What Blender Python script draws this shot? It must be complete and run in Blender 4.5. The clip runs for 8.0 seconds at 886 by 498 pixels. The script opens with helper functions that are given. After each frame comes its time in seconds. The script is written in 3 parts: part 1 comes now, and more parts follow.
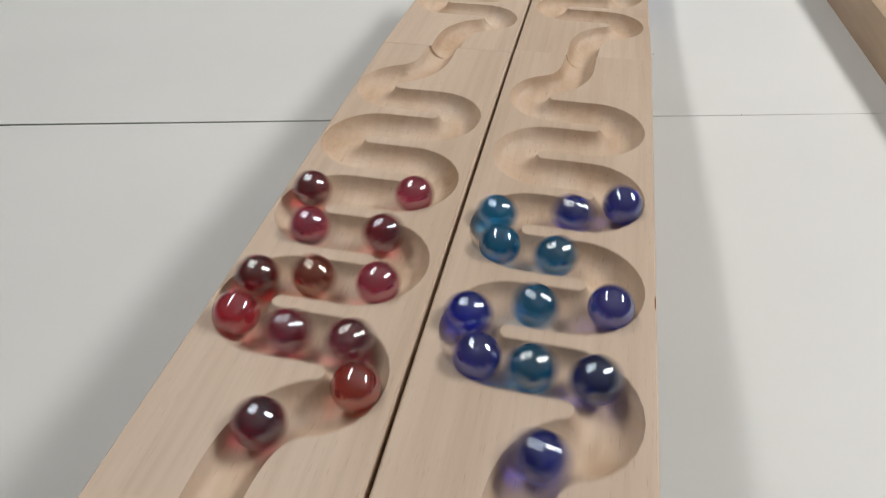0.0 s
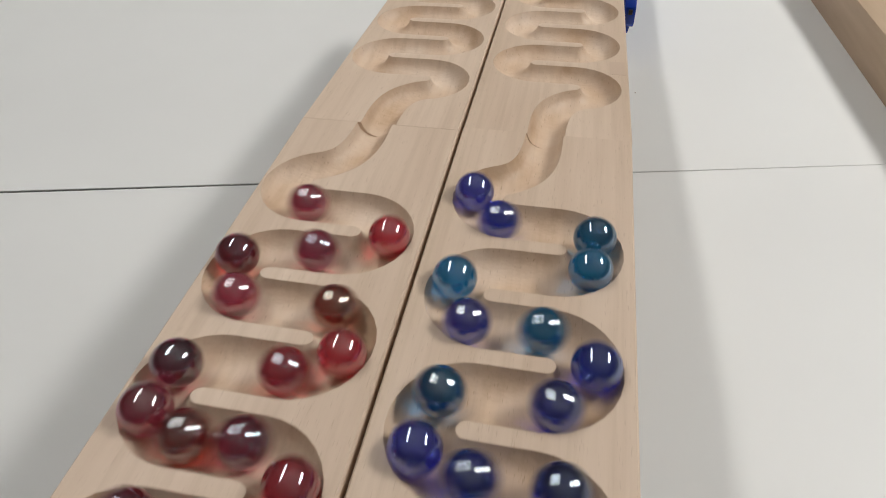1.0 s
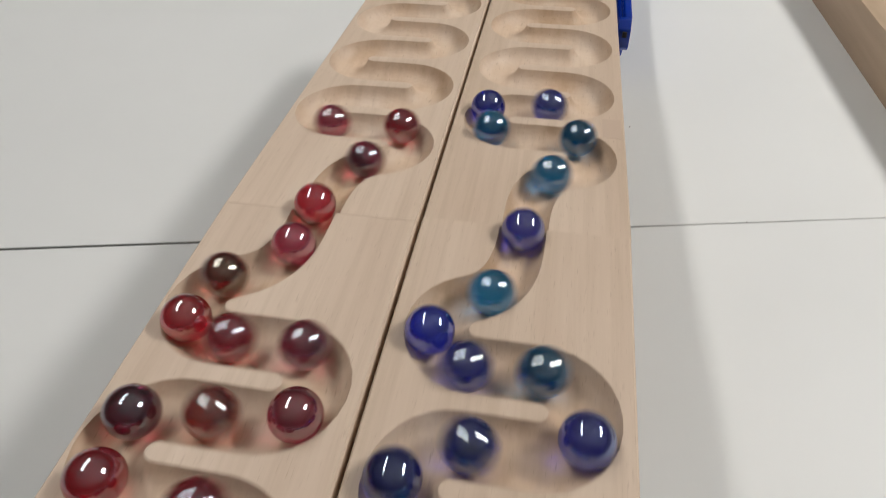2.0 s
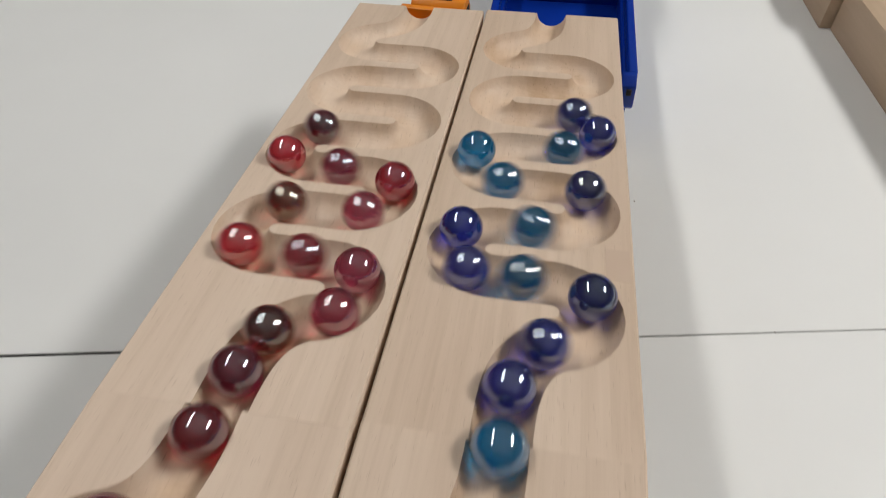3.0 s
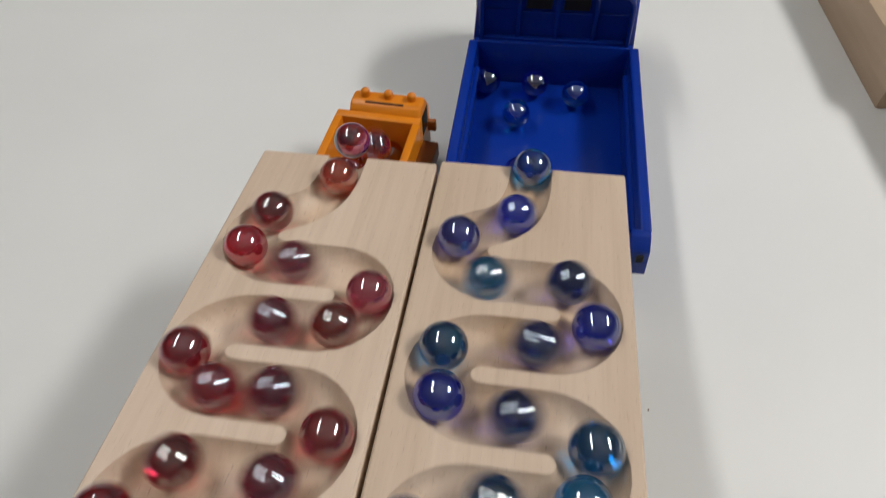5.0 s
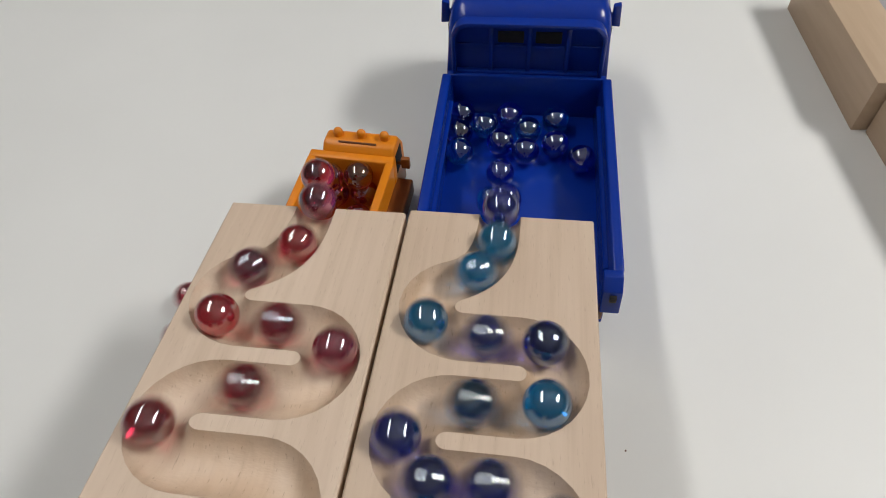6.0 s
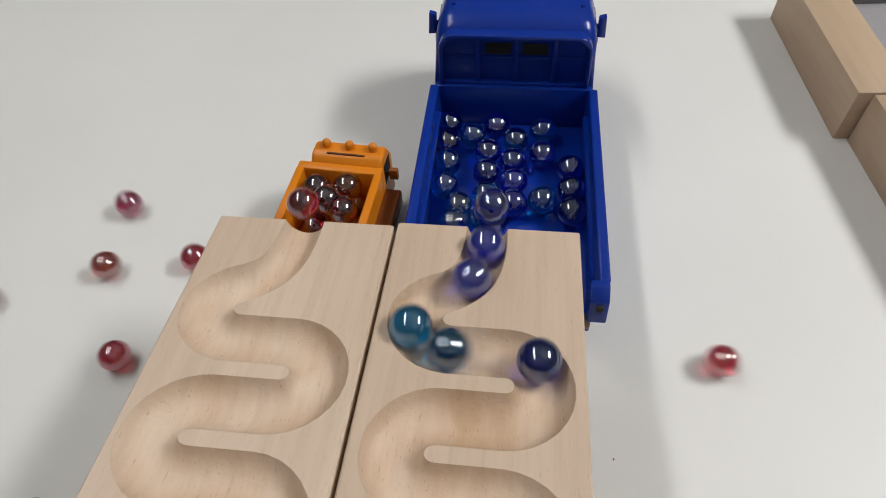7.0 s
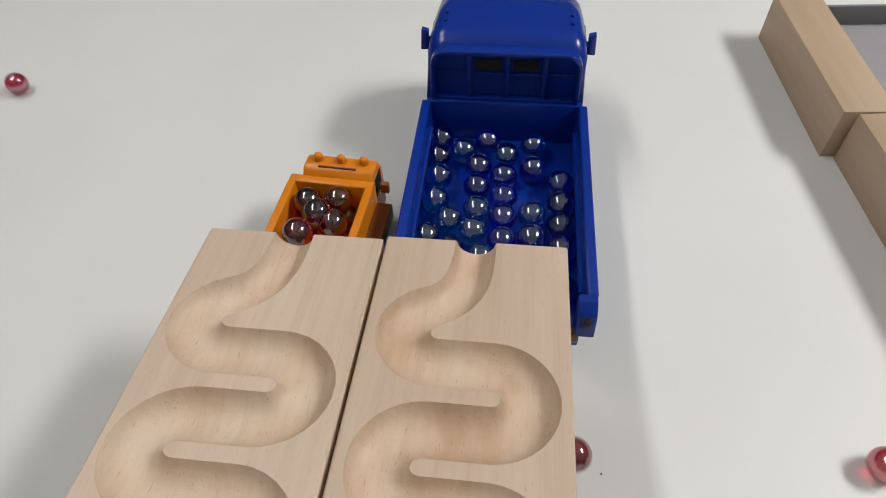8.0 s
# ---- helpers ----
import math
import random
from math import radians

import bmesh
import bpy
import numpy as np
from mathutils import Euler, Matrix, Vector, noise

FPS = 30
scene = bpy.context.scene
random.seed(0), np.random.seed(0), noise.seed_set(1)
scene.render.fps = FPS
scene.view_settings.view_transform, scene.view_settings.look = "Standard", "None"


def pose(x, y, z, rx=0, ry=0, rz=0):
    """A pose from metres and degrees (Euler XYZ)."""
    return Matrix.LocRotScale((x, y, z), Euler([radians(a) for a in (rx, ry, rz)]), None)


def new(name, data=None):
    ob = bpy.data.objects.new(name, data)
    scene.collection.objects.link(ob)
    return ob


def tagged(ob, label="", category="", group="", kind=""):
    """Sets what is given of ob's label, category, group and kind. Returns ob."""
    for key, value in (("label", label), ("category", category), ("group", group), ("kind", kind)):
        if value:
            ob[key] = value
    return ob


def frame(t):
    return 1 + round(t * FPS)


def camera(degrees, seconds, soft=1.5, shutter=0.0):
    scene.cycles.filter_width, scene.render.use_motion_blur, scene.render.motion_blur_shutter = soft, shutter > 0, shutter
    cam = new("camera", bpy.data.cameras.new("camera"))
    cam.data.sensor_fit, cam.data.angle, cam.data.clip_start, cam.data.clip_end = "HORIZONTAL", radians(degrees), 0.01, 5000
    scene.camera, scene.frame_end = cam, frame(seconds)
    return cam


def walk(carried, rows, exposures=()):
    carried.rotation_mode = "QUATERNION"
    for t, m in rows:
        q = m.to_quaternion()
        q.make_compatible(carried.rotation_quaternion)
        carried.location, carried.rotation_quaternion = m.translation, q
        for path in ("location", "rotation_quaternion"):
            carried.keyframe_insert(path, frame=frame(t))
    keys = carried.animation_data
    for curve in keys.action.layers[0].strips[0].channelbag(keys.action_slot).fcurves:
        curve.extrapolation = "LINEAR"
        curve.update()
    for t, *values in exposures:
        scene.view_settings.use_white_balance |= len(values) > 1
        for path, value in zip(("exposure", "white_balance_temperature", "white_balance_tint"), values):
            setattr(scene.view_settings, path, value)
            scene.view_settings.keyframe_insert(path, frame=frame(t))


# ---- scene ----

# ---- camera and its path ----
PATH = [
    (0.0, pose(0.0355, -0.6248, 0.3023, 44.12, 1.85, 12.07)),
    (0.5, pose(0.0341, -0.5728, 0.2980, 43.73, 1.64, 11.03)),
    (1.0, pose(0.0410, -0.5278, 0.2937, 43.43, 2.13, 10.43)),
    (1.5, pose(0.0397, -0.4972, 0.2861, 42.38, 2.61, 10.02)),
    (2.0, pose(0.0400, -0.4504, 0.2868, 41.95, 1.75, 9.52)),
    (2.2, pose(0.0396, -0.4333, 0.2872, 41.70, 1.60, 9.35)),
    (3.3, pose(0.0362, -0.3355, 0.2762, 41.25, 1.20, 9.47)),
    (3.5, pose(0.0344, -0.3216, 0.2772, 40.90, 1.50, 9.52)),
    (4.0, pose(0.0338, -0.2885, 0.2730, 40.78, 1.08, 9.37)),
    (4.5, pose(0.0332, -0.2524, 0.2698, 38.81, 0.93, 9.22)),
    (5.0, pose(0.0357, -0.1941, 0.2783, 37.79, 1.94, 8.08)),
    (5.2, pose(0.0382, -0.1857, 0.2816, 37.92, 1.99, 7.52)),
    (6.3, pose(0.0471, -0.1761, 0.2919, 37.89, 2.82, 6.57)),
    (6.5, pose(0.0478, -0.1759, 0.2932, 38.27, 2.54, 6.34)),
    (7.0, pose(0.0465, -0.1750, 0.2930, 38.24, 2.25, 5.90)),
    (7.5, pose(0.0499, -0.1740, 0.2931, 38.97, 2.26, 6.08)),
    (8.0, pose(0.0489, -0.1758, 0.2943, 39.46, 1.58, 5.90)),
]
cam = camera(69.42, 8.0, soft=1.0, shutter=0.5)
walk(cam, PATH, [(0.0, 0.09), (0.5, 0.11), (1.0, 0.08), (2.0, 0.03), (3.5, -0.03), (4.0, -0.06), (5.0, -0.06), (6.5, -0.01), (8.0, -0.02)])

# ---- world and exposure ----
world = bpy.data.worlds.new("World")
scene.world = world
world.use_nodes = True
world.node_tree.nodes["Background"].inputs["Color"].default_value = (0.75, 0.82, 1.0, 1)
world.node_tree.nodes["Background"].inputs["Strength"].default_value = 0.05
SQUARE_GLOW, BAR_GLOW = 15.5, 39.5


# ---- materials ----
def material(name, color, rough=0.5, metal=0.0):
    m = bpy.data.materials.new(name)
    m.use_nodes = True
    b = m.node_tree.nodes["Principled BSDF"]
    b.inputs["Base Color"].default_value = (*color, 1)
    b.inputs["Roughness"].default_value = rough
    b.inputs["Metallic"].default_value = metal
    return m


def node(m, kind, **values):
    n = m.node_tree.nodes.new(kind)
    for k, v in values.items():
        n.inputs[k.replace("_", " ")].default_value = v
    return n


def link(m, a, out, b, inp):
    m.node_tree.links.new(a.outputs[out], b.inputs[inp])


def shader(m):
    return m.node_tree.nodes["Principled BSDF"]


def ramp(m, stops):
    r = m.node_tree.nodes.new("ShaderNodeValToRGB")
    e = r.color_ramp.elements
    for k, (p, c) in enumerate(stops):
        if k > 1:
            e.new(p)
        e[k].position = p
        e[k].color = (*c, 1)
    return r


def stretched(m, scale, offset=True):
    """Object coordinates, scaled, shifted by the object's own random number."""
    co = node(m, "ShaderNodeTexCoord")
    mp = node(m, "ShaderNodeMapping")
    mp.inputs["Scale"].default_value = scale
    link(m, co, "Object", mp, "Vector")
    if offset:
        info = node(m, "ShaderNodeObjectInfo")
        mul = node(m, "ShaderNodeMath")
        mul.operation = "MULTIPLY"
        mul.inputs[1].default_value = 7.0
        link(m, info, "Random", mul, 0)
        link(m, mul, "Value", mp, "Location")
    return mp


def bump(m, height_node, out, strength, distance):
    b = node(m, "ShaderNodeBump", Strength=strength, Distance=distance)
    link(m, height_node, out, b, "Height")
    link(m, b, "Normal", shader(m), "Normal")


def beech(name="beech wood", milled=False):
    """Pale beech: long soft grain, short dark flecks along it, faint tone drift; milled into, it shows warmer patches, ragged flecks and cutter marks."""
    m = material(name, (0.6, 0.45, 0.32), 0.5)
    grain = node(m, "ShaderNodeTexNoise", Scale=1.0, Detail=6.0, Roughness=0.6)
    link(m, stretched(m, (260, 9, 120)), "Vector", grain, "Vector")
    tone = node(m, "ShaderNodeTexNoise", Scale=1.0, Detail=4.0)
    link(m, stretched(m, (48, 30, 40) if milled else (34, 5, 20)), "Vector", tone, "Vector")
    r1 = ramp(m, [(0.25, (0.64, 0.496, 0.370)), (0.5, (0.715, 0.565, 0.438)), (0.8, (0.76, 0.610, 0.480))])
    link(m, grain, "Fac", r1, "Fac")
    drift = [(0.28, (0.76, 0.65, 0.53)), (0.45, (0.92, 0.86, 0.79)), (0.66, (1.0, 1.0, 1.0))] if milled else [(0.3, (0.87, 0.84, 0.81)), (0.7, (1.0, 1.0, 1.0))]
    r2 = ramp(m, drift)
    link(m, tone, "Fac", r2, "Fac")
    mul = node(m, "ShaderNodeMix")
    mul.data_type, mul.blend_type = "RGBA", "MULTIPLY"
    mul.inputs["Factor"].default_value = 1.0
    link(m, r1, "Color", mul, "A")
    link(m, r2, "Color", mul, "B")
    fleck = node(m, "ShaderNodeTexNoise", Scale=1.0, Detail=2.0, Roughness=0.5)
    link(m, stretched(m, (1500, 200, 800) if milled else (2200, 200, 900)), "Vector", fleck, "Vector")
    r3 = ramp(m, [(0.27, (0.46, 0.33, 0.24)), (0.35, (1, 1, 1))])
    link(m, fleck, "Fac", r3, "Fac")
    mul2 = node(m, "ShaderNodeMix")
    mul2.data_type, mul2.blend_type = "RGBA", "MULTIPLY"
    mul2.inputs["Factor"].default_value = 0.42 if milled else 0.26
    link(m, mul, "Result", mul2, "A")
    link(m, r3, "Color", mul2, "B")
    link(m, mul2, "Result", shader(m), "Base Color")
    if milled:
        marks = node(m, "ShaderNodeTexNoise", Scale=1.0, Detail=3.0, Roughness=0.55)
        link(m, stretched(m, (150, 320, 200)), "Vector", marks, "Vector")
        bump(m, marks, "Fac", 0.35, 0.0009)
    else:
        bump(m, grain, "Fac", 0.25, 0.0004)
    return m


def table_white():
    m = material("white laminate", (0.80, 0.80, 0.78), 0.5)
    n = node(m, "ShaderNodeTexNoise", Scale=5.0, Detail=4.0)
    link(m, stretched(m, (1, 1, 1)), "Vector", n, "Vector")
    r = ramp(m, [(0.3, (0.78, 0.785, 0.77)), (0.7, (0.82, 0.825, 0.81))])
    link(m, n, "Fac", r, "Fac")
    link(m, r, "Color", shader(m), "Base Color")
    return m


def plastic(name, color, rough):
    m = material(name, color, rough)
    n = node(m, "ShaderNodeTexNoise", Scale=900.0, Detail=2.0)
    bump(m, n, "Fac", 0.08, 0.0002)
    n2 = node(m, "ShaderNodeTexNoise", Scale=60.0, Detail=4.0)
    r2 = ramp(m, [(0.3, (rough * 0.8,) * 3), (0.7, (min(1, rough * 1.25),) * 3)])
    link(m, n2, "Fac", r2, "Fac")
    link(m, r2, "Color", shader(m), "Roughness")
    return m


def glass(name, color, film, ior=1.5):
    """Coloured glass under a thin lustre film that gives it a silvery sheen; the film's thickness (nm) differs a little from marble to marble."""
    m = material(name, color, 0.0)
    b = shader(m)
    b.inputs["Transmission Weight"].default_value = 1.0
    b.inputs["IOR"].default_value = ior
    b.inputs["Thin Film IOR"].default_value = 2.1
    info = node(m, "ShaderNodeObjectInfo")
    span = node(m, "ShaderNodeMapRange")
    span.inputs["To Min"].default_value, span.inputs["To Max"].default_value = film - 9, film + 12
    link(m, info, "Random", span, "Value")
    link(m, span, "Result", b, "Thin Film Thickness")
    return m


def card():
    m = material("raw wood block", (0.52, 0.38, 0.26), 0.6)
    n = node(m, "ShaderNodeTexNoise", Scale=1.0, Detail=5.0)
    link(m, stretched(m, (120, 12, 120)), "Vector", n, "Vector")
    r = ramp(m, [(0.3, (0.48, 0.350, 0.235)), (0.7, (0.55, 0.410, 0.285))])
    link(m, n, "Fac", r, "Fac")
    link(m, r, "Color", shader(m), "Base Color")
    bump(m, n, "Fac", 0.15, 0.0005)
    return m


def glow(name, color, strength):
    m = material(name, (0.8, 0.8, 0.8), 0.5)
    shader(m).inputs["Emission Color"].default_value = (*color, 1)
    shader(m).inputs["Emission Strength"].default_value = strength
    return m


BEECH, TABLE, CARD = beech(), table_white(), card()
MILLED = beech("milled beech", True)
PLUG = material("darker beech", (0.60, 0.455, 0.345), 0.5)
FELT = plastic("dark grey plastic", (0.22, 0.215, 0.225), 0.6)
FELT_LIGHT = plastic("grey plastic", (0.36, 0.35, 0.37), 0.5)
BLUE = plastic("blue plastic", (0.0040, 0.033, 0.31), 0.20)
BLUE_EDGE = material("polished blue plastic", (0.0040, 0.033, 0.31), 0.07)
ORANGE = plastic("orange plastic", (0.76, 0.235, 0.006), 0.35)
BLACK = plastic("black plastic", (0.008, 0.008, 0.010), 0.75)
BROWN = plastic("dark brown plastic", (0.13, 0.046, 0.016), 0.45)
RUST = plastic("orange brown plastic", (0.24, 0.075, 0.012), 0.45)
GREY = material("grey metal", (0.3, 0.3, 0.3), 0.4, 1.0)
WALL = material("wall paint", (0.50, 0.50, 0.50), 0.8)
CEILING = material("ceiling paint", (0.66, 0.66, 0.66), 0.8)
DARK = material("dark joint", (0.02, 0.02, 0.02), 0.9)
FLOOR = material("floor", (0.45, 0.44, 0.43), 0.6)
LAMP_SQUARE = glow("lit square diffuser", (1.0, 0.98, 0.95), SQUARE_GLOW)
LAMP_BAR = glow("lit bar diffuser", (1.0, 0.98, 0.95), BAR_GLOW)
GLASS = {
    "red": glass("red glass", (0.50, 0.022, 0.050), 52),
    "amber": glass("amber glass", (0.42, 0.050, 0.036), 64),
    "plum": glass("plum glass", (0.42, 0.044, 0.115), 50),
    "blue": glass("blue glass", (0.011, 0.020, 0.60), 51),
    "navy": glass("navy glass", (0.040, 0.046, 0.50), 54),
    "teal": glass("teal glass", (0.005, 0.22, 0.62), 53),
}


# ---- mesh helpers ----
def mesh_of(name, bm, mat, smooth=None):
    me = bpy.data.meshes.new(name)
    bm.normal_update()
    bm.to_mesh(me)
    bm.free()
    me.materials.append(mat)
    if smooth is not None:
        for p in me.polygons:
            p.use_smooth = True
        me.set_sharp_from_angle(angle=radians(smooth))
    return me


def thing(name, label, category, m=None, group="", kind=""):
    ob = new(name)
    ob.empty_display_size = 0.01
    if m is not None:
        ob.matrix_basis = m
    return tagged(ob, label, category, group, kind)


def part(name, bm, mat, parent, label="", smooth=35):
    ob = new(name, mesh_of(name, bm, mat, smooth))
    ob.parent = parent
    return tagged(ob, label)


def solid(x0, x1, y0, y1, z0, z1, bevel=0.0006, seg=2):
    bm = bmesh.new()
    bmesh.ops.create_cube(bm, size=1)
    for v in bm.verts:
        v.co = Vector((x0 + (v.co.x + .5) * (x1 - x0), y0 + (v.co.y + .5) * (y1 - y0), z0 + (v.co.z + .5) * (z1 - z0)))
    if bevel:
        bmesh.ops.bevel(bm, geom=bm.edges[:], offset=bevel, segments=seg, affect="EDGES", profile=0.5)
    return bm


def prism(outline, axis, a, b, bevel=0.0, seg=2):
    """A flat outline of (u, v) pushed along axis ('x' or 'y' or 'z') from a to b."""
    bm = bmesh.new()
    put = {"x": lambda u, v, w: (w, u, v), "y": lambda u, v, w: (u, w, v), "z": lambda u, v, w: (u, v, w)}[axis]
    f = bm.faces.new([bm.verts.new(put(u, v, a)) for u, v in outline])
    r = bmesh.ops.extrude_face_region(bm, geom=[f])
    d = Vector(put(0, 0, b - a))
    for v in r["geom"]:
        if isinstance(v, bmesh.types.BMVert):
            v.co += d
    bmesh.ops.recalc_face_normals(bm, faces=bm.faces[:])
    if bevel:
        bmesh.ops.bevel(bm, geom=bm.edges[:], offset=bevel, segments=seg, affect="EDGES", profile=0.5)
    return bm


def arch_loft(sections, z0, r, n=6):
    """A shell through arched outlines: (y, half width below, half width above, height), round upper corners of radius r, slightly crowned."""
    bm = bmesh.new()
    rows = []
    for y, wb, wt, z in sections:
        half = [(wb, z0), (wb, z0 + 0.3 * (z - z0))]
        half += [(wt - r + r * math.cos(radians(90 * k / n)), z - r + r * math.sin(radians(90 * k / n))) for k in range(n + 1)]
        half += [((wt - r) * f, z + 0.0012 * (1 - f * f)) for f in (0.66, 0.33)]
        rows.append([bm.verts.new((u, y, w)) for u, w in half + [(0.0, z + 0.0012)] + [(-u, w) for u, w in half[::-1]]])
    for a, b in zip(rows, rows[1:]):
        for k in range(len(a)):
            j = (k + 1) % len(a)
            bm.faces.new((a[k], a[j], b[j], b[k]))
    bm.faces.new(rows[0])
    bm.faces.new(rows[-1])
    bmesh.ops.recalc_face_normals(bm, faces=bm.faces[:])
    return bm


def cyl(r, a, b, axis="z", at=(0, 0, 0), n=28, bevel=0.0):
    return_ = prism([(r * math.cos(2 * math.pi * k / n), r * math.sin(2 * math.pi * k / n)) for k in range(n)], axis, a, b)
    bmesh.ops.translate(return_, verts=return_.verts[:], vec=at)
    return return_


def rounded(x0, x1, y0, y1, r, n=5):
    out = []
    for cx, cy, a0 in ((x1 - r, y1 - r, 0), (x0 + r, y1 - r, 90), (x0 + r, y0 + r, 180), (x1 - r, y0 + r, 270)):
        for k in range(n + 1):
            a = radians(a0 + 90 * k / n)
            out.append((cx + r * math.cos(a), cy + r * math.sin(a)))
    return out


# ---- the marble run: winding groove, boards, segments ----
BOARD_W, BOARD_L, BOARD_T = 0.077, 0.2865, 0.020
PITCH, TURN_L, TURN_R = 0.0267, 0.0289, 0.04935
RADIUS = PITCH / 2
FIRST = (BOARD_L - 7 * PITCH) / 2
HALF, DEPTH = 0.0104, 0.0074
MARBLE = 0.008


def groove_line():
    """The groove's middle line on one board, from its low end (y = 0) back to its high end (y = -BOARD_L)."""
    pts = []
    p3 = Vector((TURN_L + RADIUS * math.cos(radians(115)), -FIRST + RADIUS * math.sin(radians(115))))
    p0, p1, p2 = Vector((0.0385, 0)), Vector((0.0385, -0.022)), p3 + Vector((0.906, 0.42)) * 0.014
    for i in range(16):
        t = i / 16
        pts.append((1 - t) ** 3 * p0 + 3 * (1 - t) ** 2 * t * p1 + 3 * (1 - t) * t * t * p2 + t ** 3 * p3)
    lead = [p.copy() for p in pts]
    for k in range(8):
        y = -(FIRST + k * PITCH)
        a0, a1, cx = ((115 if k == 0 else 90), 270, TURN_L) if k % 2 == 0 else (90, (-90 if k < 7 else -65), TURN_R)
        n = max(8, int(abs(a1 - a0) / 12))
        for i in range(n + 1):
            a = radians(a0 + (a1 - a0) * i / n)
            pts.append(Vector((cx + RADIUS * math.cos(a), y + RADIUS * math.sin(a))))
        if k < 7:
            xa, xb = (TURN_L, TURN_R) if k % 2 == 0 else (TURN_R, TURN_L)
            pts += [Vector((xa + (xb - xa) * i / 4, y - RADIUS)) for i in range(1, 4)]
    pts += [Vector((BOARD_W - p.x, -BOARD_L - p.y)) for p in reversed(lead)]
    return pts


LINE = groove_line()
RUN = [0.0]
for p, q in zip(LINE, LINE[1:]):
    RUN.append(RUN[-1] + (q - p).length)
RUN_LENGTH = RUN[-1]
GROOVE_MM = RUN_LENGTH / 549.5  # one count of the courses below, in metres


SPREAD = {"red": (1.09, 1.04, -0.0004), "blue": (1.04, 1.0, 0.0), "red upper": (1.07, 1.08, -0.0020), "blue upper": (1.00, 1.02, -0.0005)}


def across(colour, x):
    """Each board's groove swings out to each side by its own amount."""
    low, high, d = SPREAD[colour]
    return 0.0385 + (x - 0.0385) * (low if x < 0.0385 else high) + d


def board_mesh(colour):
    """A board with the groove milled into its top: swept round-bottomed channel, flat top on both sides, chamfered long edges."""
    bm = bmesh.new()
    line = [Vector((across(colour, p.x), p.y)) for p in LINE]
    n, c = len(line), 0.0007
    steps = 14

    def profile(half):
        round_r = (half ** 2 + DEPTH ** 2) / (2 * DEPTH)
        us = [-half + 2 * half * k / steps for k in range(steps + 1)]
        return [(u, -(math.sqrt(max(0, round_r ** 2 - u * u)) - (round_r - DEPTH))) for u in us]
    rows = []
    for i, p in enumerate(line):
        t = (line[min(i + 1, n - 1)] - line[max(i - 1, 0)]).normalized()
        if i in (0, n - 1):
            t = Vector((0, -1))
        side = Vector((-t.y, t.x))
        # the groove is narrower where it enters and leaves the board
        f = min(1.0, min(RUN[i], RUN_LENGTH - RUN[i]) / 0.055)
        half = HALF * (0.83 + 0.17 * f * f * (3 - 2 * f))
        rows.append([bm.verts.new((p.x + side.x * u, p.y + side.y * u, z)) for u, z in profile(half)])
    for a, b in zip(rows, rows[1:]):
        for k in range(steps):
            bm.faces.new((a[k], a[k + 1], b[k + 1], b[k])).material_index = 1
    x0, x1 = 0.0, BOARD_W
    def v(x, y, z):
        return bm.verts.new((x, y, z))
    # going down the line (towards -y) the first side is +x
    right = [r[0] for r in rows] if rows[0][0].co.x > rows[0][-1].co.x else [r[-1] for r in rows]
    left = [r[-1] for r in rows] if right[0] is rows[0][0] else [r[0] for r in rows]
    tl0, tl1, tr0, tr1 = v(x0 + c, 0, 0), v(x0 + c, -BOARD_L, 0), v(x1 - c, 0, 0), v(x1 - c, -BOARD_L, 0)
    sl0, sl1, sr0, sr1 = v(x0, 0, -c), v(x0, -BOARD_L, -c), v(x1, 0, -c), v(x1, -BOARD_L, -c)
    bl0, bl1, br0, br1 = (v(x0, 0, -BOARD_T), v(x0, -BOARD_L, -BOARD_T), v(x1, 0, -BOARD_T), v(x1, -BOARD_L, -BOARD_T))
    tops = [bm.faces.new([tl0, tl1] + left[::-1]), bm.faces.new([tr0] + right + [tr1])]
    bm.faces.new((tl0, sl0, sl1, tl1))
    bm.faces.new((tr0, tr1, sr1, sr0))
    bm.faces.new((sl0, bl0, bl1, sl1))
    bm.faces.new((sr0, sr1, br1, br0))
    bm.faces.new((bl0, br0, br1, bl1))
    first = rows[0] if rows[0][0].co.x < rows[0][-1].co.x else rows[0][::-1]
    last = rows[-1] if rows[-1][0].co.x < rows[-1][-1].co.x else rows[-1][::-1]
    tops.append(bm.faces.new([bl0, sl0, tl0] + first + [tr0, sr0, br0]))
    tops.append(bm.faces.new([bl1, sl1, tl1] + last + [tr1, sr1, br1]))
    bm.normal_update()
    bmesh.ops.triangulate(bm, faces=tops, quad_method="BEAUTY", ngon_method="EAR_CLIP")
    bmesh.ops.recalc_face_normals(bm, faces=bm.faces[:])
    me = bpy.data.meshes.new("grooved_board")
    bm.to_mesh(me)
    bm.free()
    me.materials.append(BEECH)
    me.materials.append(MILLED)
    for p in me.polygons:
        p.use_smooth = True
    me.set_sharp_from_angle(angle=radians(28))
    return me


SLOPE = pose(0, 0, 0.08533, -6, 0, 0)
UPPER = SLOPE @ pose(-0.0018, -BOARD_L, 0, 2.60, 0, -0.80)
FRAMES = [SLOPE @ pose(0, 0, 0, 0, 0, -0.33), UPPER, UPPER @ pose(0, -BOARD_L, 0)]
SIDE = {"red": Matrix.Translation((-0.0778, -0.002, 0)), "blue": Matrix.Translation((0.0008, 0, 0))}


OUTWARD = 0.0016


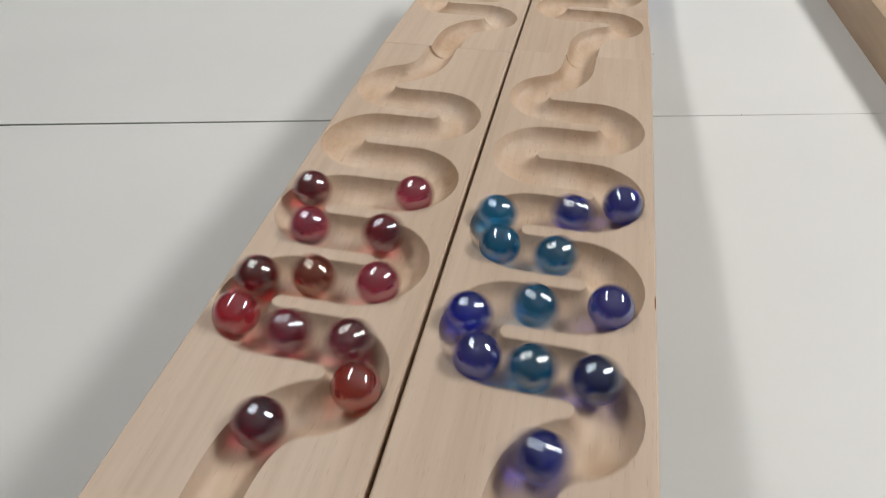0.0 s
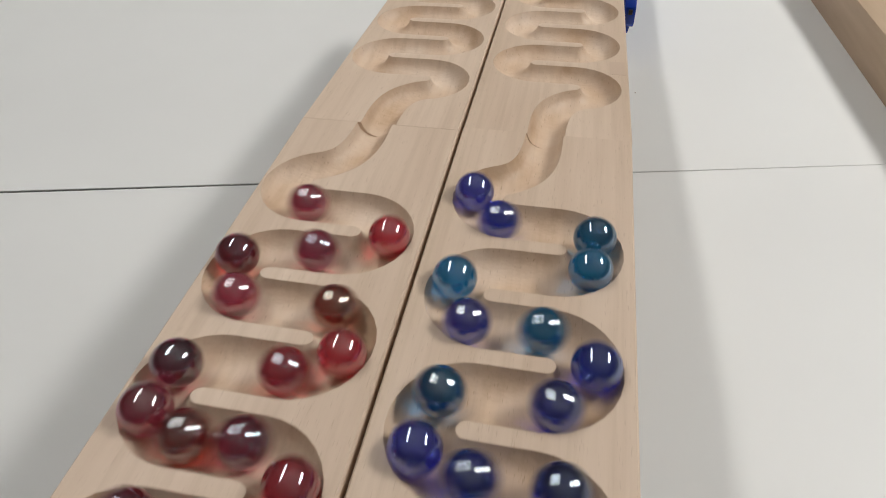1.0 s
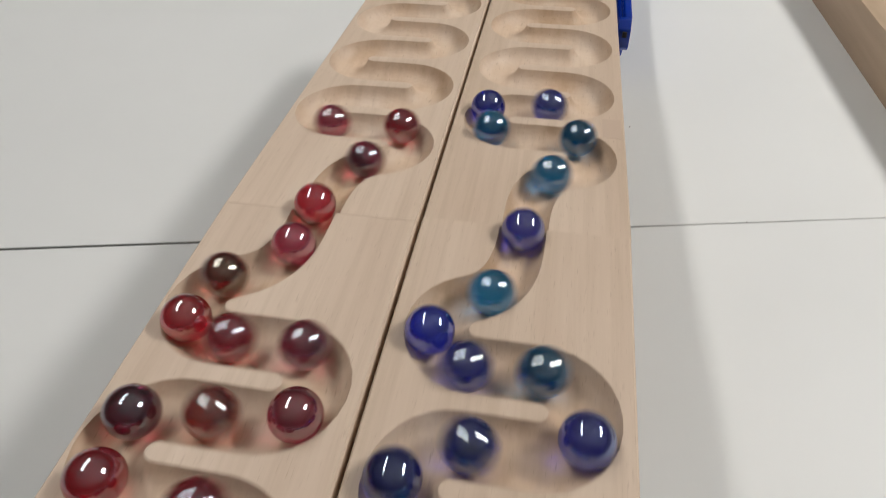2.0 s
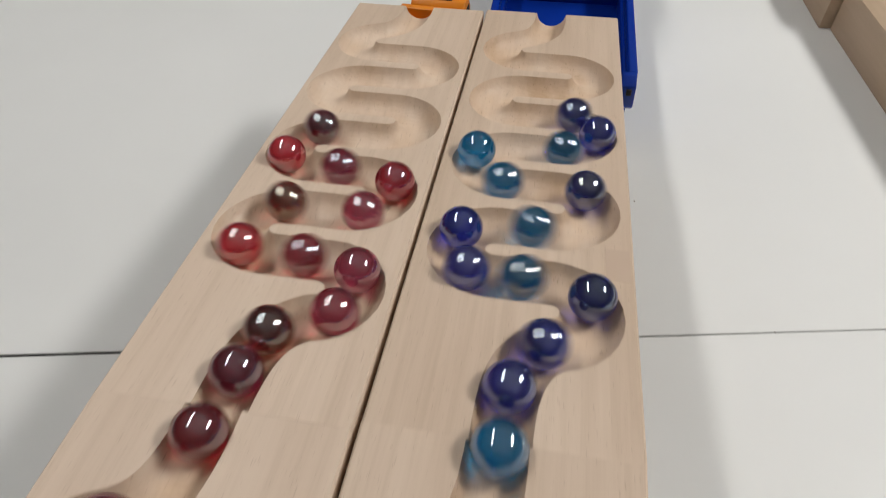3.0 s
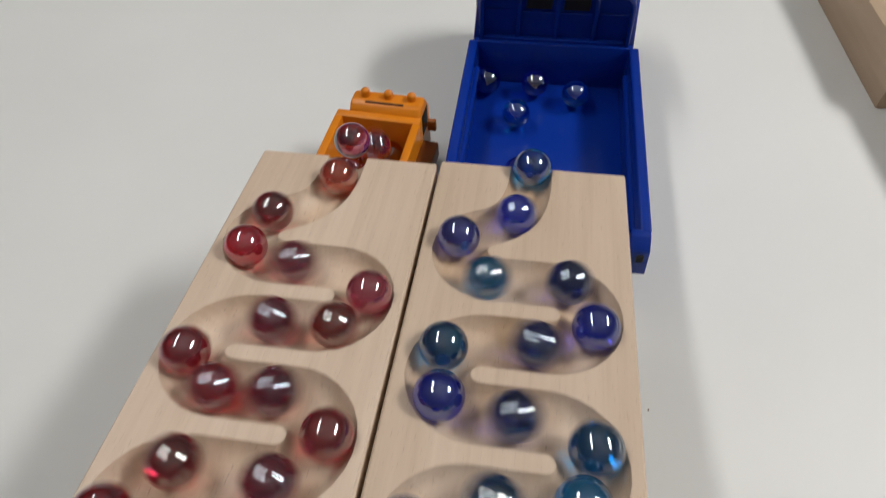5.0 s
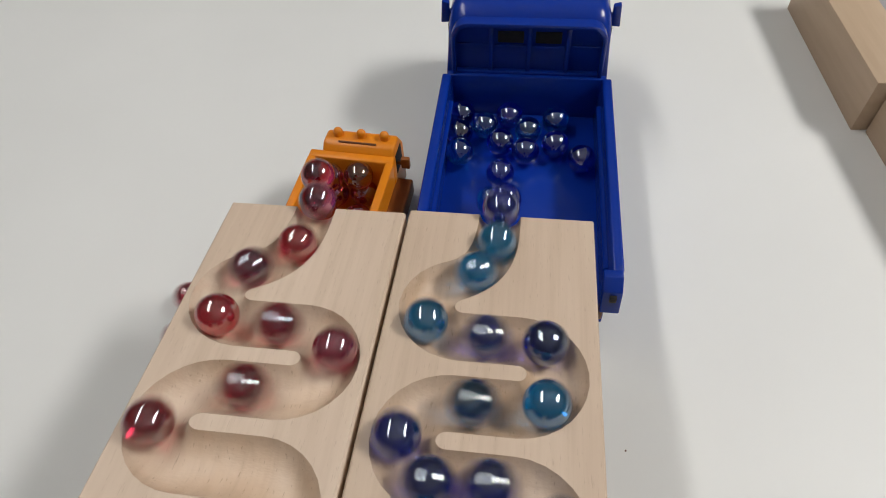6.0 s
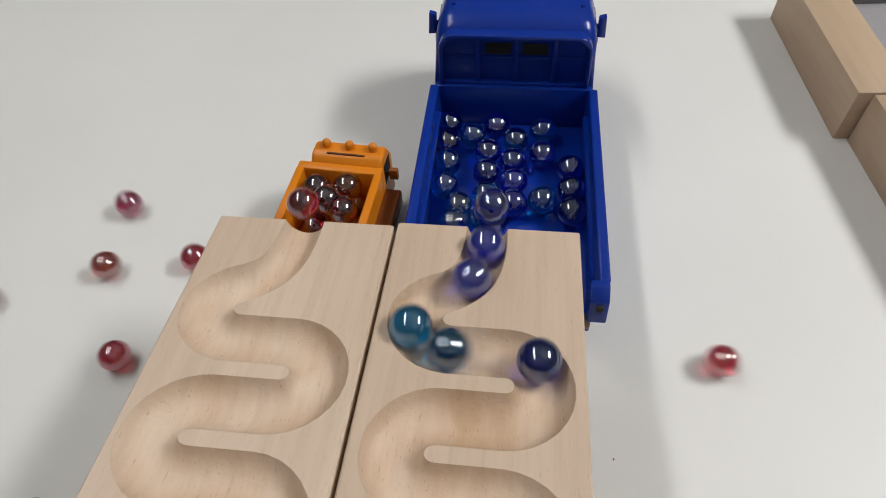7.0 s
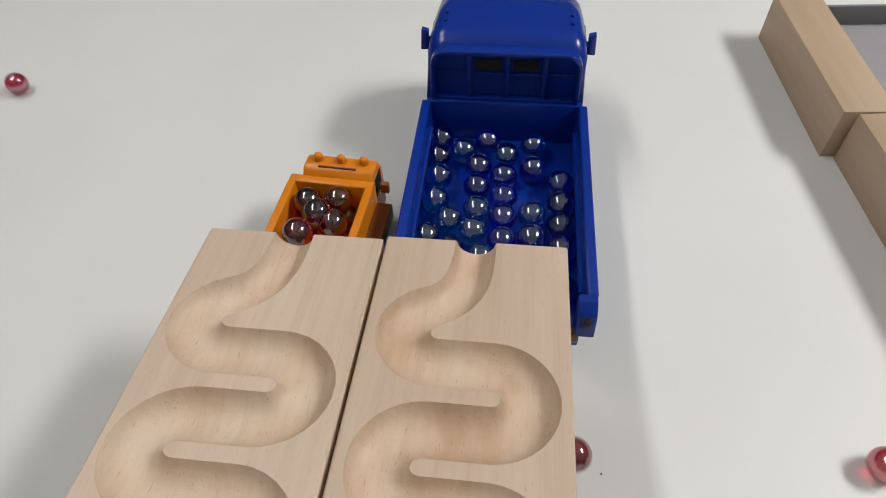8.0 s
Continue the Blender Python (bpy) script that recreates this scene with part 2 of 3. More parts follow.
def place_on_line(r):
    """The point of the middle line r metres of groove before a board's low end."""
    r = max(0.0, min(RUN_LENGTH, r))
    i = max(1, min(len(RUN) - 1, next((j for j, d in enumerate(RUN) if d >= r), len(RUN) - 1)))
    return LINE[i - 1].lerp(LINE[i], (r - RUN[i - 1]) / (RUN[i] - RUN[i - 1]))


def on_run(colour, s):
    """The middle of a marble that lies in the groove, s metres of groove before the low end."""
    k = max(0, min(2, int(s // RUN_LENGTH)))
    r = s - k * RUN_LENGTH
    # in the bends the marble climbs a little up the outer wall
    here, back, on = (place_on_line(r + d) for d in (0, -0.010, 0.010))
    bend = (back + on) / 2 - here
    p = here - bend * min(1.0, OUTWARD / 0.0030)
    climb = 0.0030 - math.sqrt(0.0030 ** 2 - min(0.0022, (p - here).length) ** 2)
    return FRAMES[k] @ SIDE[colour] @ Vector((across(colour + " upper" if k == 1 else colour, p.x), p.y, MARBLE - DEPTH + 0.0002 + climb))


def marble_run():
    shapes = {c: board_mesh(c) for c in SPREAD}
    for k, fr in enumerate(FRAMES):
        for colour in ("red", "blue"):
            ob = new("grooved_board", shapes[colour + " upper" if k == 1 else colour])
            ob.matrix_basis = fr @ SIDE[colour] @ pose(0, 0.0009 if k and colour == "blue" else 0, 0)
            if k == 0 and colour == "blue":
                part("inlay", solid(0.0672, 0.0755, -0.2190, -0.2033, -0.0040, 0.00006, 0), PLUG, ob, "small darker beech patch let into the edge")
            if k == 1 and colour == "blue":
                part("nick", solid(0.0762, 0.0766, -0.1895, -0.1840, -0.0030, 0.00004, 0), RUST, ob, "small dark nick in the board's edge")
            tagged(ob, "pale beech board with a winding marble groove milled into it", "marble track", "boards of the marble run")
    # blocks that carry the boards, standing on the table under each joint
    for fr, y in ((FRAMES[0], -0.06), (FRAMES[0], -0.25), (FRAMES[1], -0.05), (FRAMES[1], -0.24), (FRAMES[2], -0.05), (FRAMES[2], -0.24)):
        top = (fr @ Vector((0.0, y, -BOARD_T)))
        slant = math.tan(fr.to_euler().x)
        bm = solid(-0.045, 0.045, -0.018, 0.018, 0, top.z - 0.0002, 0)
        for vert in bm.verts:
            if vert.co.z > 0.001:
                vert.co.z += slant * vert.co.y
        bmesh.ops.bevel(bm, geom=bm.edges[:], offset=0.0003, segments=1, affect="EDGES")
        ob = new("support_block", mesh_of("support_block", bm, BEECH, 30))
        ob.matrix_basis = pose(top.x, top.y, 0)
        tagged(ob, "plain beech block standing under the marble boards", "block", "blocks under the boards")


# ---- marbles ----
def marble_mesh(mat):
    bm = bmesh.new()
    bmesh.ops.create_icosphere(bm, subdivisions=4, radius=MARBLE)
    return mesh_of("glass_marble", bm, mat, 180)


LABELS = {
    "red": "clear red glass marble rolling along the marble run", "amber": "clear amber brown glass marble rolling along the marble run",
    "plum": "dark plum red glass marble rolling along the marble run", "blue": "clear deep blue glass marble rolling along the marble run",
    "navy": "dark navy blue glass marble rolling along the marble run", "teal": "clear teal blue glass marble rolling along the marble run",
}
SHAPES = {k: marble_mesh(m) for k, m in GLASS.items()}


def marbles(count, tint_of, group):
    out = []
    for i in range(count):
        tint = tint_of(i)
        ob = new("glass_marble", SHAPES[tint])
        out.append(tagged(ob, LABELS[tint], "marble", group))
    return out


def red_tint(i):
    return "amber" if i in (5, 10) else "plum" if i in (0, 2, 4, 8, 9, 11, 14, 16, 19) else "red"


def blue_tint(i):
    return "teal" if i in (2, 3, 4, 6, 9, 13, 16, 17, 18, 21, 22, 27, 28) else "navy" if i in (0, 5, 8, 10, 12, 15, 20, 24, 26) else "blue"


def ride(marble, colour, course, after):
    """course: 'seconds:millimetres of groove left' ...; after: where it drops and rolls once it has left the groove."""
    ts, ss = zip(*[map(float, w.split(":")) for w in course.split()])
    end = after[0][0] if after else 8.0
    rows, t = [], 0.0
    while t < ts[-1] - 0.02 and t < 8.0:
        rows.append((t, Matrix.Translation(on_run(colour, float(np.interp(t, ts, ss)) * GROOVE_MM))))
        t = round(t + 0.1, 2)
    if ts[-1] <= 8.0:
        rows.append((ts[-1], Matrix.Translation(on_run(colour, ss[-1] * GROOVE_MM))))
    spots = [(a, Vector((x, y, z))) for a, x, y, z in after]
    rows += [(a, Matrix.Translation(p)) for a, p in spots if a < 8.0]
    if rows[-1][0] < 8.0:
        past = [s for s in spots if s[0] >= 8.0]
        rows.append((8.0, Matrix.Translation(past[0][1]) if past else rows[-1][1]))
    walk(marble, rows)


# ---- trucks ----
def wheel(parent, x, y, r, w, tyre_mat, rim_mat):
    ob = part("wheel", cyl(r, -w / 2, w / 2, "x", (x, y, r), 32), tyre_mat, parent, "black toy tyre", 40)
    out = 1 if x > 0 else -1
    part("rim", cyl(r * 0.55, -0.0008, 0.0008, "x", (x + out * (w / 2 + 0.0005), y, r), 24), rim_mat, ob)
    return ob


def blue_truck():
    """Open-backed toy truck; its origin is under the bed's tail, its front points along +y."""
    t = thing("toy_truck", "blue plastic toy dump truck holding glass marbles in its bed", "toy truck", pose(0.0465, 0.0, 0))
    hw = 0.0505
    part("bed_floor", solid(-hw + .004, hw - .004, 0.004, 0.142, 0.016, 0.020, .0008), BLUE, t)
    for s in (-1, 1):
        o = [(s * hw, 0.049), (s * (hw - .0055), 0.049), (s * (hw - .0075), 0.0165), (s * (hw - .003), 0.0165)]
        wall = part("bed_side", prism(o, "y", 0.002, 0.143, .0013, 4), BLUE, t)
        lip = cyl(0.0018, 0.010, 0.128, "y", (s * (hw - .0064), 0, 0.0385), 32)
        part("rail_lip", lip, BLUE_EDGE, wall, "polished rounded ledge", 60)
        post = part("tail_post", prism([(-0.0095, 0.0310), (-0.0060, 0.0270), (0.0030, 0.0270), (0.0030, 0.0487), (-0.0010, 0.0487), (-0.0070, 0.0440)], "x",
                                       min(s * (hw - .0005), s * (hw - .0095)), max(s * (hw - .0005), s * (hw - .0095)), .0007, 2), BLUE, t)
        # black block set in the post, standing in for a square hole's shade
        part("socket_shade", solid(min(s * (hw - .0030), s * (hw - .0062)), max(s * (hw - .0030), s * (hw - .0062)), -0.0088, -0.0050, 0.0385, 0.0425, .0003), BLACK, post)
        # brown bumper piece under the tail, same on both sides; no light
        part("tail_bumper", solid(min(s * (hw - .0070), s * (hw - .0120)), max(s * (hw - .0070), s * (hw - .0120)), -0.0065, -0.0020, 0.0200, 0.0272, .0005), BROWN, t, "small brown bumper piece under the tail")
    part("headboard", solid(-hw + .003, hw - .003, 0.1425, 0.1470, 0.0165, 0.0480, .0008), BLUE, t)
    part("tail_sill", solid(-hw + .006, hw - .006, -0.004, 0.004, 0.0135, 0.0205, .0006), BLUE, t)
    # cab: one arched shell, its roof dropping steeply at the rear behind a raised rim
    cab = part("cab", arch_loft([(0.1500, 0.0490, 0.0465, 0.0770), (0.1515, 0.0492, 0.0468, 0.0800), (0.1555, 0.0492, 0.0468, 0.0838), (0.1590, 0.0492, 0.0468, 0.0856),
                                 (0.1640, 0.0492, 0.0468, 0.0864), (0.1850, 0.0490, 0.0460, 0.0866), (0.2030, 0.0485, 0.0450, 0.0850), (0.2110, 0.0480, 0.0440, 0.0790),
                                 (0.2200, 0.0475, 0.0430, 0.0560), (0.2235, 0.0470, 0.0430, 0.0480)], 0.018, 0.0105), BLUE, t, "", 50)
    outer = [(-0.0445, 0.0480)] + [(-0.0345 + 0.0100 * math.cos(radians(180 - 15 * k)), 0.0725 + 0.0100 * math.sin(radians(180 - 15 * k))) for k in range(7)]
    outer += [(0.0345 + 0.0100 * math.cos(radians(90 - 15 * k)), 0.0725 + 0.0100 * math.sin(radians(90 - 15 * k))) for k in range(7)] + [(0.0445, 0.0480)]
    inner = [(u * 0.945, 0.0480 + (w - 0.0480) * 0.925) for u, w in outer]
    part("rear_frame", prism(outer + inner[::-1], "y", 0.1436, 0.1512, .0006, 3), BLUE, cab, "", 50)
    part("rear_wall", prism(inner, "y", 0.1482, 0.1506, 0), BLUE, cab)
    for x in (-0.0215, 0.0008, 0.0230):
        part("rear_upright", solid(x - .0013, x + .0013, 0.1456, 0.1484, 0.048, 0.0800, .0005), BLUE, cab)
    for x in (-0.0100, 0.0117):
        # black panel on the closed wall, painting the shade of an open window
        part("rear_window_dark", solid(x - .0075, x + .0075, 0.1476, 0.1484, 0.0680, 0.0755, .0003), BLACK, cab, "black panel drawn for the shade inside an open rear window")
        part("rear_ledge", solid(x - .0092, x + .0092, 0.1468, 0.1484, 0.0652, 0.0668, .0004), BLUE, cab)
    for x, w in ((-0.0325, 0.0085), (0.0335, 0.0080)):
        part("rear_ledge", solid(x - w, x + w, 0.1472, 0.1484, 0.0660, 0.0672, .0004), BLUE, cab)
    part("rear_sill", solid(-0.0420, 0.0420, 0.1448, 0.1484, 0.0478, 0.0500, .0006), BLUE, cab)
    # small raised pads at the roof's sides
    for s in (-1, 1):
        for y in (0.1700, 0.1790):
            part("roof_stud", solid(s * 0.0375 - .0012, s * 0.0375 + .0012, y - .0012, y + .0012, 0.0855, 0.0876, .0005), BLUE, cab)
    for s in (-1, 1):
        e = 0.0475
        m = part("mirror", prism([(s * (e + .0008), 0.0672), (s * (e + .0004), 0.0800), (s * (e + .0048), 0.0812), (s * (e + .0058), 0.0668)], "y", 0.1680, 0.1720, .0008, 2), BLUE, t)
        part("mirror_arm", solid(min(s * (e - .0016), s * (e + .0014)), max(s * (e - .0016), s * (e + .0014)), 0.1690, 0.1710, 0.071, 0.075, .0004), BLUE, m)
        part("side_window", solid(min(s * .0474, s * .0486), max(s * .0474, s * .0486), 0.165, 0.200, 0.052, 0.068, .0002), BLACK, cab)
    part("chassis", solid(-0.030, 0.030, 0.000, 0.215, 0.008, 0.0165, .001), BLACK, t)
    for y, r in ((0.030, 0.0078), (0.062, 0.0078), (0.185, 0.0135)):
        for s in (-1, 1):
            wheel(t, s * 0.037, y, r, 0.012, BLACK, GREY)


def orange_truck():
    t = thing("toy_truck", "small orange plastic toy truck with red marbles in its open bed", "toy truck", pose(-0.0512, -0.0030, 0, 0, 0, -4))
    hw = 0.0245
    part("bed_floor", solid(-hw + .004, hw - .004, 0.020, 0.073, 0.0135, 0.0170, .0005), ORANGE, t)
    for s in (-1, 1):
        o = [(s * hw, 0.0458), (s * (hw - .0046), 0.0458), (s * (hw - .0052), 0.0140), (s * (hw - .0012), 0.0140)]
        part("bed_side", prism(o, "y", 0.018, 0.0720, .0009, 3), ORANGE, t)
    part("bed_front", solid(-hw + .0003, hw - .0003, 0.0712, 0.0770, 0.0140, 0.0460, .0010, 3), ORANGE, t)
    cab = part("cab", prism([(0.0755, 0.012), (0.0755, 0.0455), (0.0800, 0.0500), (0.0895, 0.0500), (0.0965, 0.040), (0.0965, 0.012)], "x", -0.0175, 0.0235, .0020, 4), ORANGE, t)
    # brown strip on the roof draws a slot's shade; nothing is cut in
    part("slot_shade", solid(-0.0085, 0.0130, 0.0800, 0.0809, 0.0493, 0.0503, 0), BROWN, cab, "dark narrow strip drawn for the shade in a slot")
    for x in (-0.0100, 0.0033, 0.0165):
        bm = cyl(0.0026, 0.0490, 0.0520, "z", (x, 0.0860, 0), 20)
        bmesh.ops.create_uvsphere(bm, u_segments=20, v_segments=12, radius=0.0026, matrix=Matrix.Translation((x, 0.0860, 0.0520)))
        part("roof_lamp", bm, ORANGE, cab, "round orange roof lamp", 60)
    for s in (-1, 1):
        part("side_window", solid(-.0180 if s < 0 else .0230, -.0173 if s < 0 else .0238, 0.0790, 0.0905, 0.0310, 0.0440, .0002), BLACK, cab)
        part("fender", solid(min(s * .0205, s * .0330), max(s * .0205, s * .0330), 0.0440, 0.0770, 0.0195, 0.0300, .0014, 3), RUST, t, "brown mudguard")
    part("mirror", solid(0.0262, 0.0310, 0.0790, 0.0820, 0.0350, 0.0420, .0006), RUST, t, "small brown wing mirror")
    part("mirror_arm", solid(0.0230, 0.0270, 0.0798, 0.0812, 0.0370, 0.0390, .0003), BROWN, t)
    part("chassis", solid(-0.014, 0.014, 0.020, 0.094, 0.006, 0.0135, .0006), BLACK, t)
    for y in (0.034, 0.080):
        for s in (-1, 1):
            wheel(t, s * 0.0215, y, 0.0095, 0.0085, BROWN, GREY)


# ---- wooden bars beside the run ----
def wooden_bars():
    for x, y, length, width, turn, label in (
            (0.2555, 0.1630, 0.140, 0.033, 4.5, "raw wooden bar lying on the white table"),
            (0.2640, 0.1620, -0.420, 0.060, 6.3, "long raw wooden bar lying on the white table")):
        bm = solid(0, width, min(0, length), max(0, length), 0, 0.037, 0.0008)
        ob = new("wooden_bar", mesh_of("wooden_bar", bm, CARD, 30))
        ob.matrix_basis = pose(x, y, 0, 0, 0, turn)
        tagged(ob, label, "wooden bar", "bars framing the run")
    tray = thing("tray", "shallow dark grey tray standing behind the wooden bars", "tray", pose(0.2925, 0.1710, 0, 0, 0, 4.5))
    part("base", solid(0, 0.20, 0, 0.145, 0, 0.006, 0.001), FELT_LIGHT, tray, "lighter grey tray floor")
    for x0, x1, y0, y1 in ((0, 0.003, 0, 0.145), (0.197, 0.20, 0, 0.145), (0.003, 0.197, 0.142, 0.145), (0.003, 0.197, 0, 0.003)):
        part("rim", solid(x0, x1, y0, y1, 0.006, 0.022, 0.0006), FELT, tray)


def crumbs():
    for x, y, z, r in ((0.102, -0.063, 0, 0.0005), (0.170, -0.150, 0, 0.0004)):
        bm = bmesh.new()
        bmesh.ops.create_icosphere(bm, subdivisions=1, radius=r)
        for v in bm.verts:
            v.co += Vector((random.uniform(-1, 1), random.uniform(-1, 1), 0)) * r * 0.3
            v.co.z = v.co.z * 0.6 + r * 0.55
        ob = new("wood_crumb", mesh_of("wood_crumb", bm, BROWN, 30))
        ob.matrix_basis = pose(x, y, z)
        tagged(ob, "tiny dark wood crumb lying on the white table", "crumb", "crumbs on the table")


# ---- table, room, lamps ----
def room():
    table = thing("table", "large white laminate table in two panels with a dark joint", "table", pose(0, -0.1825, 0, 0, 0, 10.6))
    part("panel", solid(-1.6, 1.6, 0.0008, 1.3, -0.03, 0, 0.0003, 1), TABLE, table)
    # the joint narrows from a dark gap to a hairline
    part("panel", prism([(-1.6, -1.3), (1.6, -1.3), (1.6, 0.0004), (0.25, 0.0004), (-1.6, -0.0046)], "z", -0.03, 0, 0.0003, 1), TABLE, table)
    # near-black strip added inside the open gap, standing in for its shade
    part("gap_shade_strip", solid(-1.59, 1.59, -0.0080, 0.0060, -0.0290, -0.0010, 0), DARK, table, "dark strip added in the joint for the gap's shade")
    part("under_frame", solid(-1.55, 1.55, -1.25, 1.25, -0.07, -0.0305, 0.002), DARK, table)
    for x in (-1.5, 1.5):
        for y in (-1.2, 1.2):
            part("leg", solid(x - .03, x + .03, y - .03, y + .03, -0.75, -0.0705, 0.002), GREY, table)
    h = 1.50
    for name, b, mat in (("floor", (-4, 4, -4, 4, -0.85, -0.75), FLOOR), ("ceiling", (-4, 4, -4, 4, h, h + 0.1), CEILING),
                         ("wall_north", (-4, 4, 4, 4.1, -0.75, h), WALL), ("wall_south", (-4, 4, -4.1, -4, -0.75, h), WALL),
                         ("wall_east", (4, 4.1, -4, 4, -0.75, h), WALL), ("wall_west", (-4.1, -4, -4, 4, -0.75, h), WALL)):
        ob = new(name, mesh_of(name, solid(*b, 0), mat))
        tagged(ob, "plain painted " + name.split("_")[0] + " of the room", name.split("_")[0], kind="structure")
    for name, x, y, sx, sy, turn, mat in (("panel_lamp", -0.70, 0.24, 0.14, 1.40, 4, LAMP_SQUARE), ("bar_lamp", 1.39, 0.24, 0.34, 0.70, 4, LAMP_BAR)):
        lamp = thing(name, "flat white ceiling lamp, lit", "ceiling lamp", pose(x, y, h, 0, 0, turn))
        part("frame", solid(-sx / 2 - .02, sx / 2 + .02, -sy / 2 - .02, sy / 2 + .02, -0.035, 0, 0.003), WALL, lamp)
        part("diffuser", solid(-sx / 2, sx / 2, -sy / 2, sy / 2, -0.040, -0.0355, 0), mat, lamp)


room()
marble_run()
blue_truck()
orange_truck()
wooden_bars()
crumbs()
red_marbles = marbles(22, red_tint, "red marbles")
blue_marbles = marbles(30, blue_tint, "blue marbles")


def motions():
    ride(red_marbles[0], "red", "0:806 0.5:719 1:629 1.5:545 2:447 2.2:420 3.3:239 3.5:200 4:110 4.5:15 4.57:0",
         [(4.62, -0.041, 0.013, 0.085), (4.68, -0.048, 0.030, 0.070), (4.77, -0.057, 0.050, 0.034), (4.89, -0.057, 0.062, 0.025)])
    ride(red_marbles[1], "red", "0:846 0.5:753 1:671 1.5:579 2:476 2.2:450 3.3:262 3.5:232 4:130 4.5:38 4.67:0",
         [(4.72, -0.041, 0.013, 0.085), (4.78, -0.040, 0.030, 0.070), (4.87, -0.040, 0.050, 0.034), (4.99, -0.040, 0.063, 0.025)])
    ride(red_marbles[2], "red", "0:871 0.5:790 1:698 1.5:606 2:513 2.2:470 3.3:286 3.5:249 4:152 4.5:61 4.77:0",
         [(4.82, -0.041, 0.013, 0.085), (4.88, -0.049, 0.030, 0.070), (4.97, -0.058, 0.044, 0.034), (5.09, -0.058, 0.044, 0.025)])
    ride(red_marbles[3], "red", "0:898 0.5:812 1:726 1.5:628 2:550 2.2:501 3.3:308 3.5:270 4:183 4.5:84 4.87:0",
         [(4.92, -0.041, 0.013, 0.085), (4.98, -0.040, 0.030, 0.070), (5.07, -0.040, 0.044, 0.034), (5.19, -0.040, 0.044, 0.025)])
    ride(red_marbles[4], "red", "0:929 0.5:840 1:746 1.5:650 2:569 2.2:534 3.3:325 3.5:294 4:200 4.5:108 4.98:0",
         [(5.03, -0.041, 0.013, 0.085), (5.09, -0.048, 0.030, 0.070), (5.18, -0.057, 0.050, 0.041), (5.3, -0.057, 0.059, 0.041)])
    ride(red_marbles[5], "red", "0:951 0.5:860 1:778 1.5:677 2:595 2.2:564 3.3:352 3.5:318 4:226 4.5:126 5:14 5.06:0",
         [(5.11, -0.041, 0.013, 0.085), (5.17, -0.040, 0.030, 0.070), (5.26, -0.041, 0.050, 0.040), (5.38, -0.041, 0.062, 0.040)])
    ride(red_marbles[6], "red", "0:970 0.5:877 1:797 1.5:698 2:616 2.2:586 3.3:386 3.5:356 4:254 4.5:158 5:46 5.2:6 5.24:0",
         [(5.29, -0.043, 0.013, 0.085), (5.36, -0.049, 0.028, 0.069), (5.48, -0.053, 0.016, 0.040), (5.58, -0.055, 0.002, 0.008), (6.3, -0.204, -0.004, 0.008), (6.4, -0.235, 0.000, 0.008), (6.5, -0.269, 0.003, 0.008)])
    ride(red_marbles[7], "red", "0:987 0.5:895 1:814 1.5:731 2:632 2.2:604 3.3:409 3.5:374 4:271 4.5:183 5:66 5.2:26 5.32:0",
         [(5.37, -0.043, 0.013, 0.085), (5.44, -0.049, 0.028, 0.069), (5.56, -0.053, 0.016, 0.040), (5.66, -0.055, 0.002, 0.008), (6.3, -0.198, -0.036, 0.008), (6.4, -0.214, -0.037, 0.008), (6.6, -0.246, -0.042, 0.008)])
    ride(red_marbles[8], "red", "0:1006 0.5:919 1:846 1.5:748 2:654 2.2:621 3.3:430 3.5:390 4:299 4.5:200 5:85 5.2:47 5.41:0",
         [(5.46, -0.043, 0.013, 0.085), (5.53, -0.049, 0.028, 0.069), (5.65, -0.053, 0.016, 0.040), (5.75, -0.055, 0.002, 0.008), (6.3, -0.137, -0.086, 0.008), (6.4, -0.142, -0.088, 0.008), (6.5, -0.142, -0.097, 0.008), (6.6, -0.148, -0.101, 0.008), (6.8, -0.152, -0.114, 0.008)])
    ride(red_marbles[9], "red", "0:1026 0.5:950 1:862 1.5:762 2:679 2.2:642 3.3:448 3.5:413 4:318 4.5:231 5:118 5.2:77 5.54:0",
         [(5.59, -0.043, 0.013, 0.085), (5.66, -0.049, 0.028, 0.069), (5.78, -0.053, 0.016, 0.040), (5.88, -0.055, 0.002, 0.008), (6.7, -0.121, -0.009, 0.008), (6.8, -0.158, -0.004, 0.008), (7, -0.240, -0.004, 0.008), (7.2, -0.299, -0.001, 0.008)])
    ride(red_marbles[10], "red", "0:1043 0.5:971 1:877 1.5:782 2:701 2.2:667 3.3:466 3.5:438 4:336 4.5:251 5:134 5.2:94 5.62:0",
         [(5.67, -0.043, 0.013, 0.085), (5.74, -0.049, 0.028, 0.069), (5.86, -0.053, 0.016, 0.040), (5.96, -0.055, 0.002, 0.008), (6.7, -0.124, 0.017, 0.008), (6.8, -0.141, 0.020, 0.008), (7, -0.179, 0.022, 0.008), (7.2, -0.221, 0.025, 0.008), (7.4, -0.260, 0.029, 0.008)])
    ride(red_marbles[11], "red", "0:1071 0.5:988 1:893 1.5:804 2:722 2.2:684 3.3:482 3.5:455 4:362 4.5:272 5:154 5.2:116 5.72:0",
         [(5.77, -0.043, 0.013, 0.085), (5.84, -0.049, 0.028, 0.069), (5.96, -0.053, 0.016, 0.040), (6.06, -0.055, 0.002, 0.008), (6.8, -0.129, 0.033, 0.008), (7, -0.185, 0.069, 0.008), (7.2, -0.264, 0.128, 0.008), (7.4, -0.351, 0.186, 0.008)])
